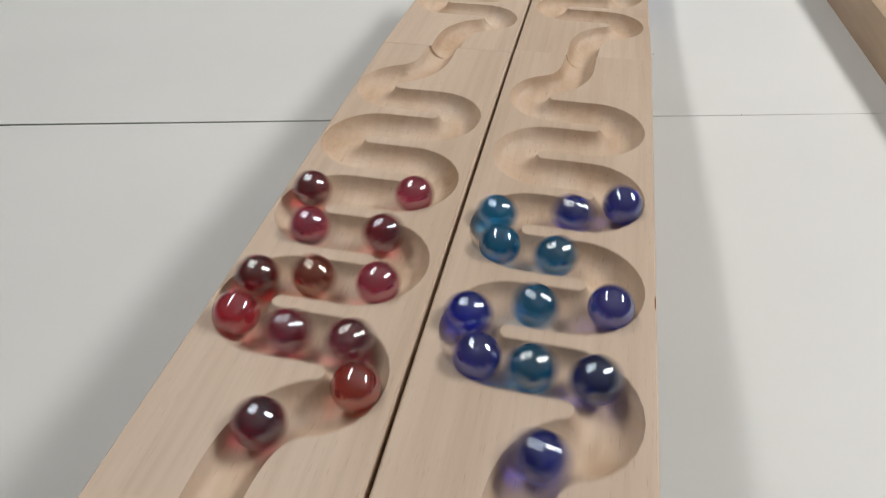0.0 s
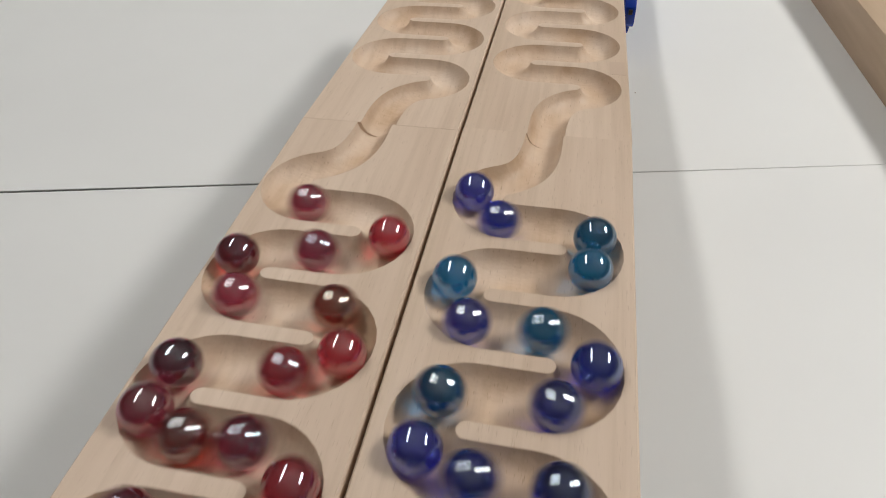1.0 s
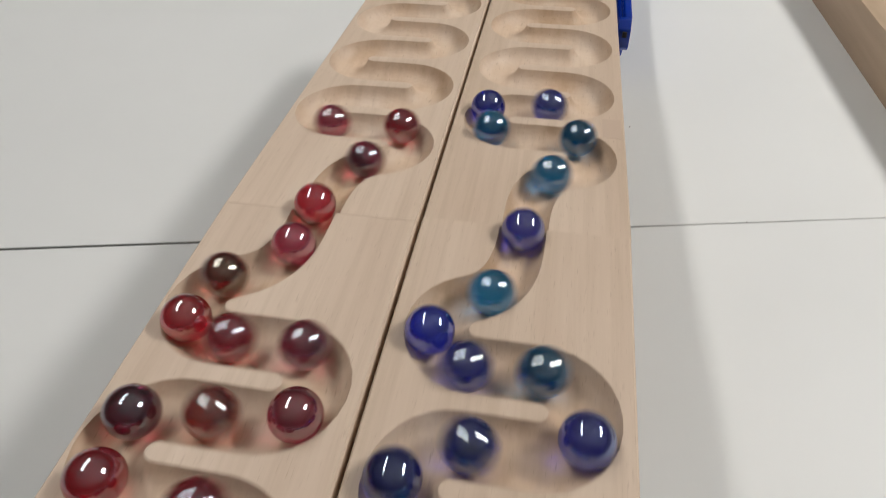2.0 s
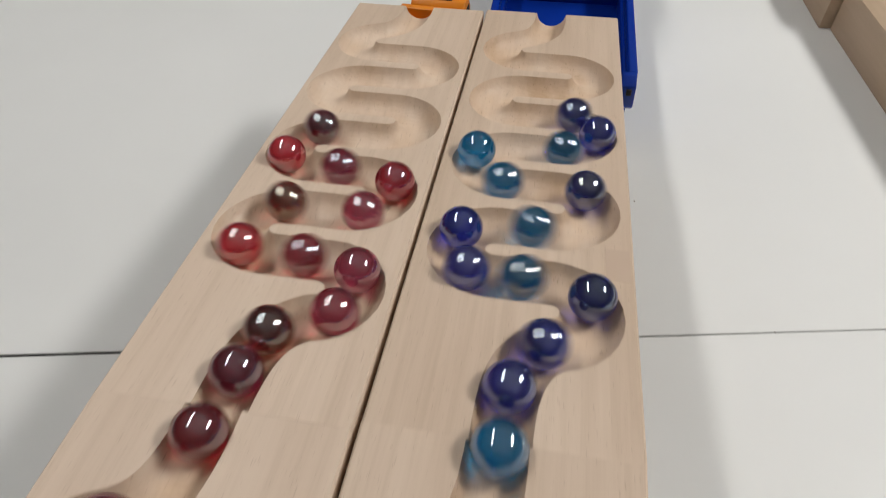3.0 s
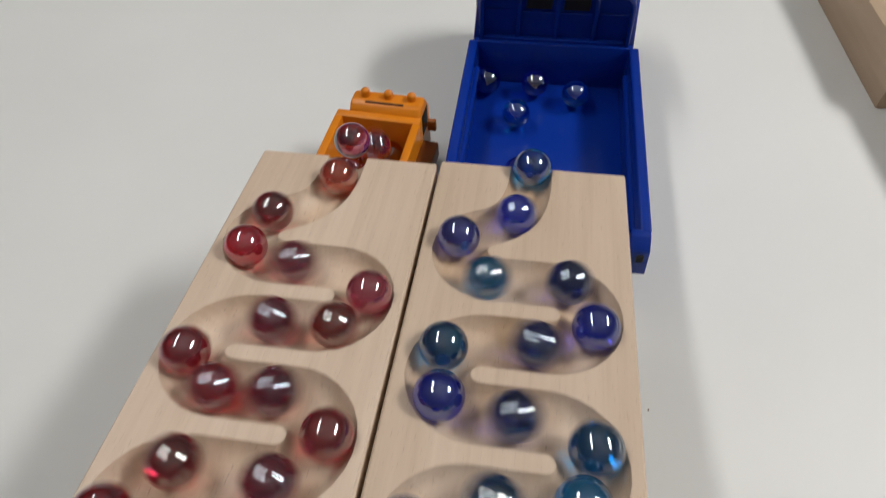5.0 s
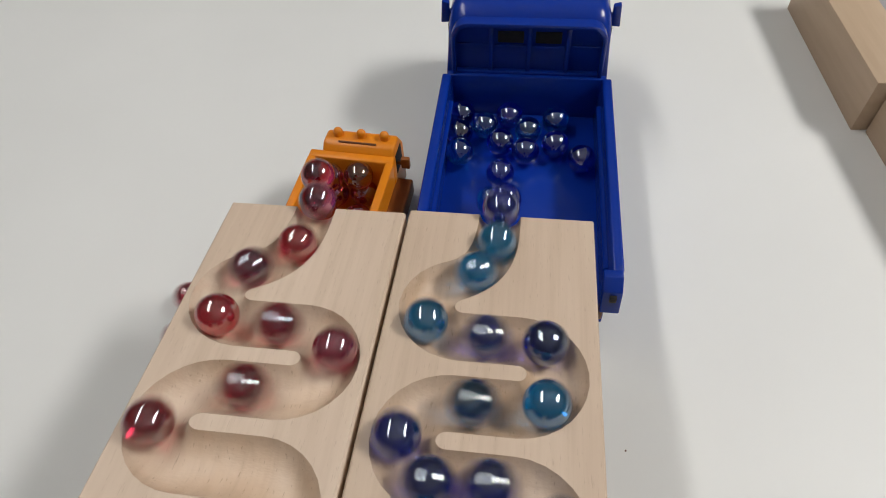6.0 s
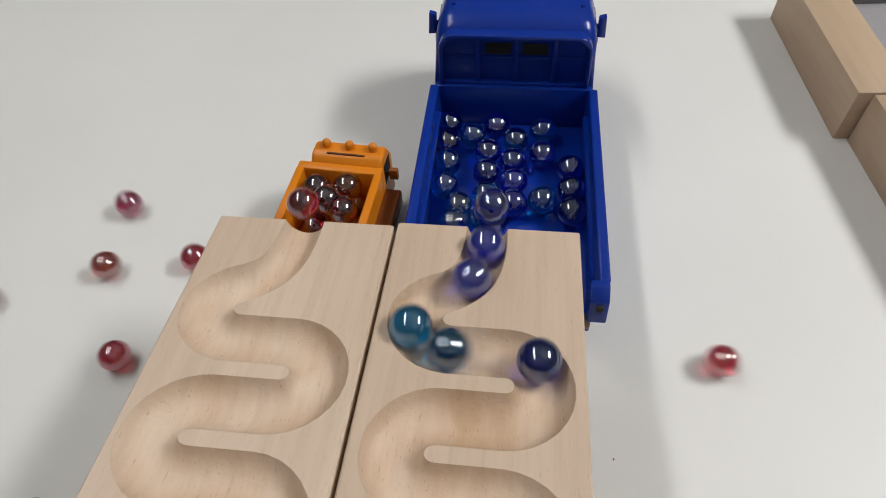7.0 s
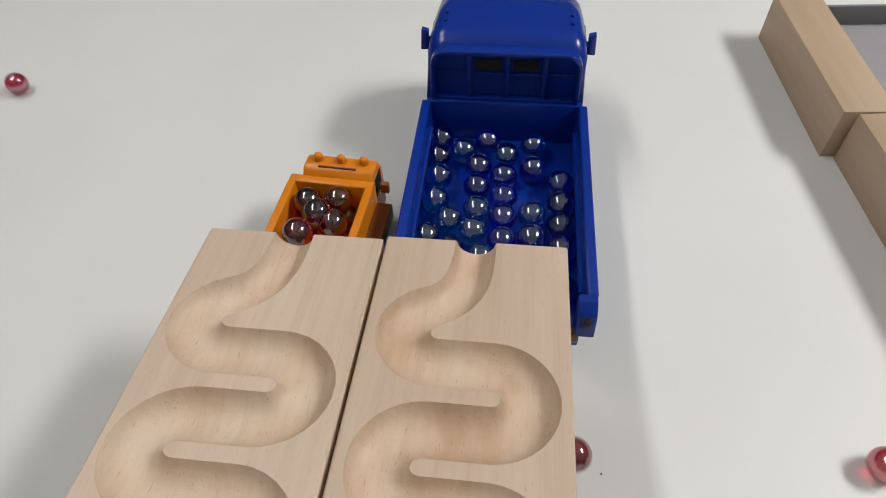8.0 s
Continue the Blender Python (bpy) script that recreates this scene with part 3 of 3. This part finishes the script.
    ride(red_marbles[12], "red", "0:1110 0.5:1002 1:913 1.5:825 2:741 2.2:705 3.3:503 3.5:473 4:380 4.5:289 5:184 5.2:141 5.83:0",
         [(5.88, -0.043, 0.013, 0.085), (5.95, -0.049, 0.028, 0.069), (6.07, -0.053, 0.016, 0.040), (6.17, -0.055, 0.002, 0.008), (6.8, -0.122, -0.029, 0.008), (7, -0.149, -0.034, 0.008), (7.2, -0.172, -0.036, 0.008), (7.4, -0.197, -0.043, 0.008), (7.5, -0.203, -0.045, 0.008), (7.8, -0.226, -0.054, 0.008)])
    ride(red_marbles[13], "red", "0:1130 0.5:1018 1:942 1.5:846 2:768 2.2:735 3.3:534 3.5:490 4:397 4.5:316 5:201 5.2:158 5.9:0",
         [(5.95, -0.043, 0.013, 0.085), (6.02, -0.049, 0.028, 0.069), (6.14, -0.053, 0.016, 0.040), (6.24, -0.055, 0.002, 0.008), (6.8, -0.098, 0.008, 0.008), (7, -0.129, 0.031, 0.008), (7.2, -0.161, 0.063, 0.008), (7.4, -0.207, 0.099, 0.008), (7.5, -0.223, 0.112, 0.008), (7.6, -0.243, 0.130, 0.008), (7.8, -0.284, 0.163, 0.008), (8, -0.323, 0.194, 0.008)])
    ride(red_marbles[14], "red", "0:1138 0.5:1041 1:959 1.5:863 2:786 2.2:753 3.3:553 3.5:518 4:415 4.5:333 5:218 5.2:179 6:0",
         [(6.05, -0.043, 0.013, 0.085), (6.12, -0.049, 0.028, 0.069), (6.24, -0.053, 0.016, 0.040), (6.34, -0.055, 0.002, 0.008), (7.1, -0.100, 0.010, 0.008), (7.2, -0.129, 0.018, 0.008), (7.4, -0.211, 0.035, 0.008), (7.5, -0.246, 0.043, 0.008), (7.7, -0.304, 0.054, 0.008)])
    ride(red_marbles[15], "red", "0:1156 0.5:1067 1:983 1.5:887 2:806 2.2:772 3.3:572 3.5:537 4:438 4.5:357 5:242 5.2:202 6.1:0",
         [(6.15, -0.043, 0.013, 0.085), (6.22, -0.049, 0.028, 0.069), (6.34, -0.053, 0.016, 0.040), (6.44, -0.055, 0.002, 0.008), (6.6, 0.068, -0.007, 0.008), (6.8, 0.100, -0.010, 0.008), (7, 0.156, -0.012, 0.008), (7.2, 0.190, -0.016, 0.008), (7.4, 0.222, -0.023, 0.008), (7.55, 0.264, -0.033, 0.008), (7.7, 0.264, -0.042, 0.008), (7.9, 0.236, -0.048, 0.008), (8, 0.227, -0.050, 0.008)])
    ride(red_marbles[16], "red", "0:1172 0.5:1084 1:1000 1.5:903 2:822 2.2:789 3.3:588 3.5:553 4:457 4.5:375 5:261 5.2:222 6.19:0",
         [(6.24, -0.043, 0.013, 0.085), (6.31, -0.049, 0.028, 0.069), (6.43, -0.053, 0.016, 0.040), (6.53, -0.055, 0.002, 0.008), (7, 0.076, 0.007, 0.008), (7.2, 0.088, -0.008, 0.008), (7.4, 0.099, -0.034, 0.008), (7.5, 0.109, -0.047, 0.008), (7.6, 0.113, -0.060, 0.008), (7.8, 0.124, -0.084, 0.008)])
    ride(red_marbles[17], "red", "0:1201 0.5:1112 1:1028 1.5:932 2:851 2.2:818 3.3:617 3.5:582 4:486 4.5:393 5:287 5.2:246 6.3:4 6.34:0",
         [(6.39, -0.043, 0.013, 0.085), (6.46, -0.049, 0.028, 0.069), (6.58, -0.053, 0.016, 0.040), (6.68, -0.055, 0.002, 0.008), (7.6, 0.072, -0.020, 0.008), (7.8, 0.082, -0.039, 0.008), (8, 0.089, -0.058, 0.008)])
    ride(red_marbles[18], "red", "0:1227 0.5:1138 1:1054 1.5:958 2:877 2.2:844 3.3:643 3.5:608 4:512 4.5:429 5:307 5.2:267 6.3:25 6.41:0",
         [(6.46, -0.043, 0.013, 0.085), (6.53, -0.049, 0.028, 0.069), (6.65, -0.053, 0.016, 0.040), (6.75, -0.055, 0.002, 0.008), (7.4, -0.030, -0.022, 0.008), (8, -0.026, -0.026, 0.008)])
    ride(red_marbles[19], "red", "0:1245 0.5:1156 1:1072 1.5:976 2:895 2.2:862 3.3:661 3.5:626 4:530 4.5:447 5:332 5.2:292 6.3:50 6.5:7 6.54:0",
         [(6.59, -0.043, 0.013, 0.084), (6.66, -0.051, 0.026, 0.070), (6.8, -0.049, 0.048, 0.044)])
    ride(red_marbles[20], "red", "0:1281 0.5:1192 1:1108 1.5:1012 2:931 2.2:898 3.3:697 3.5:662 4:566 4.5:483 5:368 5.2:328 6.3:86 6.5:50 6.72:0",
         [(6.77, -0.043, 0.013, 0.084), (6.84, -0.051, 0.026, 0.070), (6.98, -0.040, 0.044, 0.041)])
    ride(red_marbles[21], "red", "0:1313 0.5:1224 1:1140 1.5:1044 2:963 2.2:930 3.3:729 3.5:694 4:598 4.5:515 5:400 5.2:360 6.3:118 6.5:76 6.84:0",
         [(6.89, -0.043, 0.013, 0.084), (6.96, -0.051, 0.026, 0.070), (7.1, -0.055, 0.031, 0.047)])
    ride(blue_marbles[0], "blue", "0:797 0.5:694 1:606 1.5:486 2:394 2.2:367 3.3:174 3.5:139 4:42 4.21:0",
         [(4.27, 0.039, 0.014, 0.084), (4.34, 0.036, 0.030, 0.062), (4.42, 0.032, 0.058, 0.029), (4.83, 0.009, 0.130, 0.029)])
    ride(blue_marbles[1], "blue", "0:818 0.5:728 1:626 1.5:524 2:422 2.2:384 3.3:191 3.5:157 4:64 4.34:0",
         [(4.4, 0.039, 0.014, 0.084), (4.47, 0.039, 0.030, 0.062), (4.55, 0.039, 0.058, 0.029), (4.96, 0.038, 0.130, 0.029)])
    ride(blue_marbles[2], "blue", "0:849 0.5:746 1:662 1.5:552 2:440 2.2:406 3.3:210 3.5:182 4:87 4.5:0 4.54:0",
         [(4.6, 0.039, 0.014, 0.084), (4.67, 0.042, 0.030, 0.062), (4.75, 0.046, 0.058, 0.029), (5.15, 0.066, 0.127, 0.029)])
    ride(blue_marbles[3], "blue", "0:866 0.5:770 1:678 1.5:589 2:476 2.2:440 3.3:247 3.5:211 4:122 4.5:26 4.61:0",
         [(4.67, 0.039, 0.014, 0.084), (4.74, 0.038, 0.030, 0.062), (4.82, 0.036, 0.058, 0.029), (5.18, 0.024, 0.120, 0.029)])
    ride(blue_marbles[4], "blue", "0:887 0.5:810 1:726 1.5:617 2:514 2.2:466 3.3:272 3.5:246 4:146 4.5:57 4.75:0",
         [(4.81, 0.039, 0.014, 0.084), (4.88, 0.041, 0.030, 0.062), (4.96, 0.043, 0.040, 0.029), (5.08, 0.055, 0.032, 0.029)])
    ride(blue_marbles[5], "blue", "0:925 0.5:842 1:746 1.5:650 2:553 2.2:500 3.3:302 3.5:263 4:169 4.5:73 4.82:0",
         [(4.88, 0.039, 0.014, 0.084), (4.95, 0.036, 0.030, 0.062), (5.03, 0.032, 0.058, 0.029), (5.36, 0.009, 0.113, 0.029)])
    ride(blue_marbles[6], "blue", "0:950 0.5:859 1:770 1.5:678 2:584 2.2:550 3.3:338 3.5:306 4:213 4.5:116 5:3 5.04:0",
         [(5.1, 0.039, 0.014, 0.084), (5.17, 0.040, 0.030, 0.062), (5.25, 0.042, 0.058, 0.029), (5.6, 0.050, 0.117, 0.029)])
    ride(blue_marbles[7], "blue", "0:974 0.5:876 1:791 1.5:696 2:610 2.2:579 3.3:362 3.5:325 4:230 4.5:143 5:30 5.13:0",
         [(5.19, 0.039, 0.014, 0.084), (5.26, 0.039, 0.030, 0.062), (5.34, 0.038, 0.058, 0.029), (5.64, 0.034, 0.106, 0.029)])
    ride(blue_marbles[8], "blue", "0:991 0.5:904 1:810 1.5:727 2:627 2.2:601 3.3:382 3.5:345 4:253 4.5:163 5:54 5.2:11 5.25:0",
         [(5.31, 0.039, 0.014, 0.084), (5.38, 0.042, 0.030, 0.062), (5.46, 0.046, 0.058, 0.029), (5.76, 0.066, 0.106, 0.029)])
    ride(blue_marbles[9], "blue", "0:1008 0.5:926 1:843 1.5:744 2:649 2.2:618 3.3:400 3.5:373 4:275 4.5:191 5:77 5.2:41 5.38:0",
         [(5.44, 0.039, 0.014, 0.084), (5.51, 0.036, 0.030, 0.062), (5.59, 0.032, 0.058, 0.029), (5.85, 0.011, 0.096, 0.029)])
    ride(blue_marbles[10], "blue", "0:1027 0.5:951 1:862 1.5:761 2:675 2.2:637 3.3:426 3.5:394 4:315 4.5:218 5:104 5.2:64 5.48:0",
         [(5.54, 0.039, 0.014, 0.084), (5.61, 0.040, 0.030, 0.062), (5.69, 0.042, 0.058, 0.029), (5.96, 0.049, 0.099, 0.029)])
    ride(blue_marbles[11], "blue", "0:1066 0.5:972 1:879 1.5:785 2:707 2.2:670 3.3:453 3.5:426 4:332 4.5:243 5:124 5.2:80 5.56:0",
         [(5.62, 0.039, 0.014, 0.084), (5.69, 0.044, 0.030, 0.062), (5.77, 0.050, 0.058, 0.029), (6.02, 0.082, 0.095, 0.029)])
    ride(blue_marbles[12], "blue", "0:1112 0.5:988 1:902 1.5:822 2:730 2.2:698 3.3:469 3.5:444 4:354 4.5:264 5:145 5.2:107 5.68:0",
         [(5.74, 0.039, 0.014, 0.084), (5.81, 0.039, 0.030, 0.062), (5.89, 0.038, 0.058, 0.029), (6.11, 0.034, 0.089, 0.029)])
    ride(blue_marbles[13], "blue", "0:1131 0.5:1009 1:935 1.5:841 2:750 2.2:717 3.3:486 3.5:462 4:371 4.5:280 5:174 5.2:131 5.78:0",
         [(5.84, 0.039, 0.014, 0.084), (5.91, 0.036, 0.030, 0.062), (5.99, 0.032, 0.058, 0.029), (6.16, 0.011, 0.077, 0.029)])
    ride(blue_marbles[14], "blue", "0:1141 0.5:1043 1:957 1.5:863 2:771 2.2:738 3.3:521 3.5:478 4:396 4.5:307 5:191 5.2:149 5.86:0",
         [(5.92, 0.039, 0.014, 0.084), (5.99, 0.040, 0.030, 0.062), (6.07, 0.042, 0.058, 0.029), (6.26, 0.050, 0.082, 0.029)])
    ride(blue_marbles[15], "blue", "0:1156 0.5:1063 1:977 1.5:883 2:791 2.2:758 3.3:541 3.5:495 4:418 4.5:324 5:213 5.2:177 5.99:0",
         [(6.05, 0.039, 0.014, 0.084), (6.12, 0.044, 0.030, 0.062), (6.2, 0.050, 0.058, 0.029), (6.37, 0.082, 0.078, 0.029)])
    ride(blue_marbles[16], "blue", "0:1174 0.5:1082 1:996 1.5:902 2:811 2.2:778 3.3:560 3.5:531 4:441 4.5:347 5:238 5.2:197 6.07:0",
         [(6.13, 0.039, 0.014, 0.084), (6.2, 0.039, 0.030, 0.062), (6.28, 0.038, 0.058, 0.029), (6.42, 0.035, 0.071, 0.029)])
    ride(blue_marbles[17], "blue", "0:1193 0.5:1101 1:1015 1.5:921 2:830 2.2:797 3.3:579 3.5:550 4:460 4.5:370 5:254 5.2:214 6.15:0",
         [(6.21, 0.039, 0.014, 0.084), (6.28, 0.042, 0.030, 0.062), (6.36, 0.046, 0.058, 0.029), (6.49, 0.066, 0.069, 0.029)])
    ride(blue_marbles[18], "blue", "0:1210 0.5:1118 1:1032 1.5:938 2:846 2.2:814 3.3:596 3.5:567 4:476 4.5:391 5:277 5.2:240 6.3:1 6.34:0",
         [(6.4, 0.039, 0.014, 0.084), (6.47, 0.037, 0.030, 0.062), (6.55, 0.034, 0.058, 0.029), (6.67, 0.020, 0.062, 0.029)])
    ride(blue_marbles[19], "blue", "0:1233 0.5:1141 1:1055 1.5:961 2:870 2.2:837 3.3:619 3.5:590 4:500 4.5:410 5:302 5.2:262 6.3:22 6.4:0",
         [(6.46, 0.039, 0.014, 0.084), (6.53, 0.040, 0.030, 0.062), (6.61, 0.042, 0.058, 0.029), (6.73, 0.050, 0.066, 0.029)])
    ride(blue_marbles[20], "blue", "0:1258 0.5:1166 1:1080 1.5:986 2:895 2.2:862 3.3:644 3.5:615 4:525 4.5:435 5:322 5.2:282 6.3:42 6.5:0 6.54:0",
         [(6.6, 0.039, 0.014, 0.084), (6.67, 0.044, 0.030, 0.062), (6.75, 0.050, 0.058, 0.029), (6.87, 0.082, 0.062, 0.029)])
    ride(blue_marbles[21], "blue", "0:1281 0.5:1190 1:1104 1.5:1010 2:918 2.2:885 3.3:668 3.5:638 4:548 4.5:458 5:345 5.2:305 6.3:66 6.5:32 6.64:0",
         [(6.7, 0.039, 0.014, 0.084), (6.77, 0.039, 0.030, 0.062), (6.85, 0.038, 0.055, 0.029), (6.97, 0.034, 0.055, 0.029)])
    ride(blue_marbles[22], "blue", "0:1304 0.5:1213 1:1127 1.5:1033 2:941 2.2:908 3.3:691 3.5:662 4:571 4.5:481 5:368 5.2:328 6.3:89 6.5:53 6.73:0",
         [(6.79, 0.039, 0.014, 0.084), (6.86, 0.036, 0.030, 0.062), (6.94, 0.032, 0.049, 0.029), (7.06, 0.009, 0.049, 0.029)])
    ride(blue_marbles[23], "blue", "0:1333 0.5:1241 1:1155 1.5:1061 2:970 2.2:937 3.3:719 3.5:690 4:600 4.5:510 5:397 5.2:356 6.3:117 6.5:73 6.83:0",
         [(6.89, 0.039, 0.014, 0.084), (6.96, 0.040, 0.030, 0.062), (7.04, 0.042, 0.049, 0.029), (7.16, 0.050, 0.049, 0.029)])
    ride(blue_marbles[24], "blue", "0:1349 0.5:1258 1:1172 1.5:1078 2:986 2.2:954 3.3:736 3.5:707 4:616 4.5:526 5:414 5.2:373 6.3:134 6.5:90 6.9:0",
         [(6.96, 0.039, 0.014, 0.084), (7.03, 0.042, 0.030, 0.062), (7.11, 0.046, 0.052, 0.029), (7.23, 0.066, 0.052, 0.029)])
    ride(blue_marbles[25], "blue", "0:1367 0.5:1275 1:1189 1.5:1095 2:1004 2.2:971 3.3:753 3.5:724 4:634 4.5:544 5:431 5.2:390 6.3:151 6.5:119 7:11 7.05:0",
         [(7.11, 0.039, 0.014, 0.084), (7.18, 0.044, 0.030, 0.062), (7.26, 0.050, 0.045, 0.029), (7.38, 0.082, 0.045, 0.029)])
    ride(blue_marbles[26], "blue", "0:1391 0.5:1299 1:1213 1.5:1119 2:1028 2.2:995 3.3:777 3.5:748 4:658 4.5:568 5:455 5.2:414 6.3:175 6.5:136 7:30 7.13:0",
         [(7.19, 0.039, 0.014, 0.084), (7.26, 0.038, 0.030, 0.062), (7.34, 0.035, 0.040, 0.029), (7.46, 0.023, 0.040, 0.029)])
    ride(blue_marbles[27], "blue", "0:1428 0.5:1336 1:1250 1.5:1156 2:1064 2.2:1032 3.3:814 3.5:785 4:694 4.5:604 5:492 5.2:451 6.3:212 6.5:176 7:63 7.28:0",
         [(7.34, 0.039, 0.014, 0.084), (7.41, 0.039, 0.030, 0.062), (7.49, 0.039, 0.040, 0.029), (7.61, 0.039, 0.037, 0.029)])
    ride(blue_marbles[28], "blue", "0:1447 0.5:1355 1:1269 1.5:1175 2:1084 2.2:1051 3.3:833 3.5:804 4:714 4.5:624 5:511 5.2:470 6.3:231 6.5:193 7:79 7.35:0",
         [(7.41, 0.039, 0.014, 0.084), (7.48, 0.043, 0.030, 0.062), (7.56, 0.047, 0.040, 0.029), (7.68, 0.072, 0.032, 0.029)])
    ride(blue_marbles[29], "blue", "0:1474 0.5:1382 1:1296 1.5:1202 2:1110 2.2:1078 3.3:860 3.5:831 4:740 4.5:650 5:538 5.2:497 6.3:258 6.5:221 7:110 7.5:13 7.56:0",
         [(7.62, 0.039, 0.014, 0.084), (7.69, 0.044, 0.030, 0.062), (7.77, 0.050, 0.040, 0.029), (7.89, 0.082, 0.019, 0.029)])


motions()
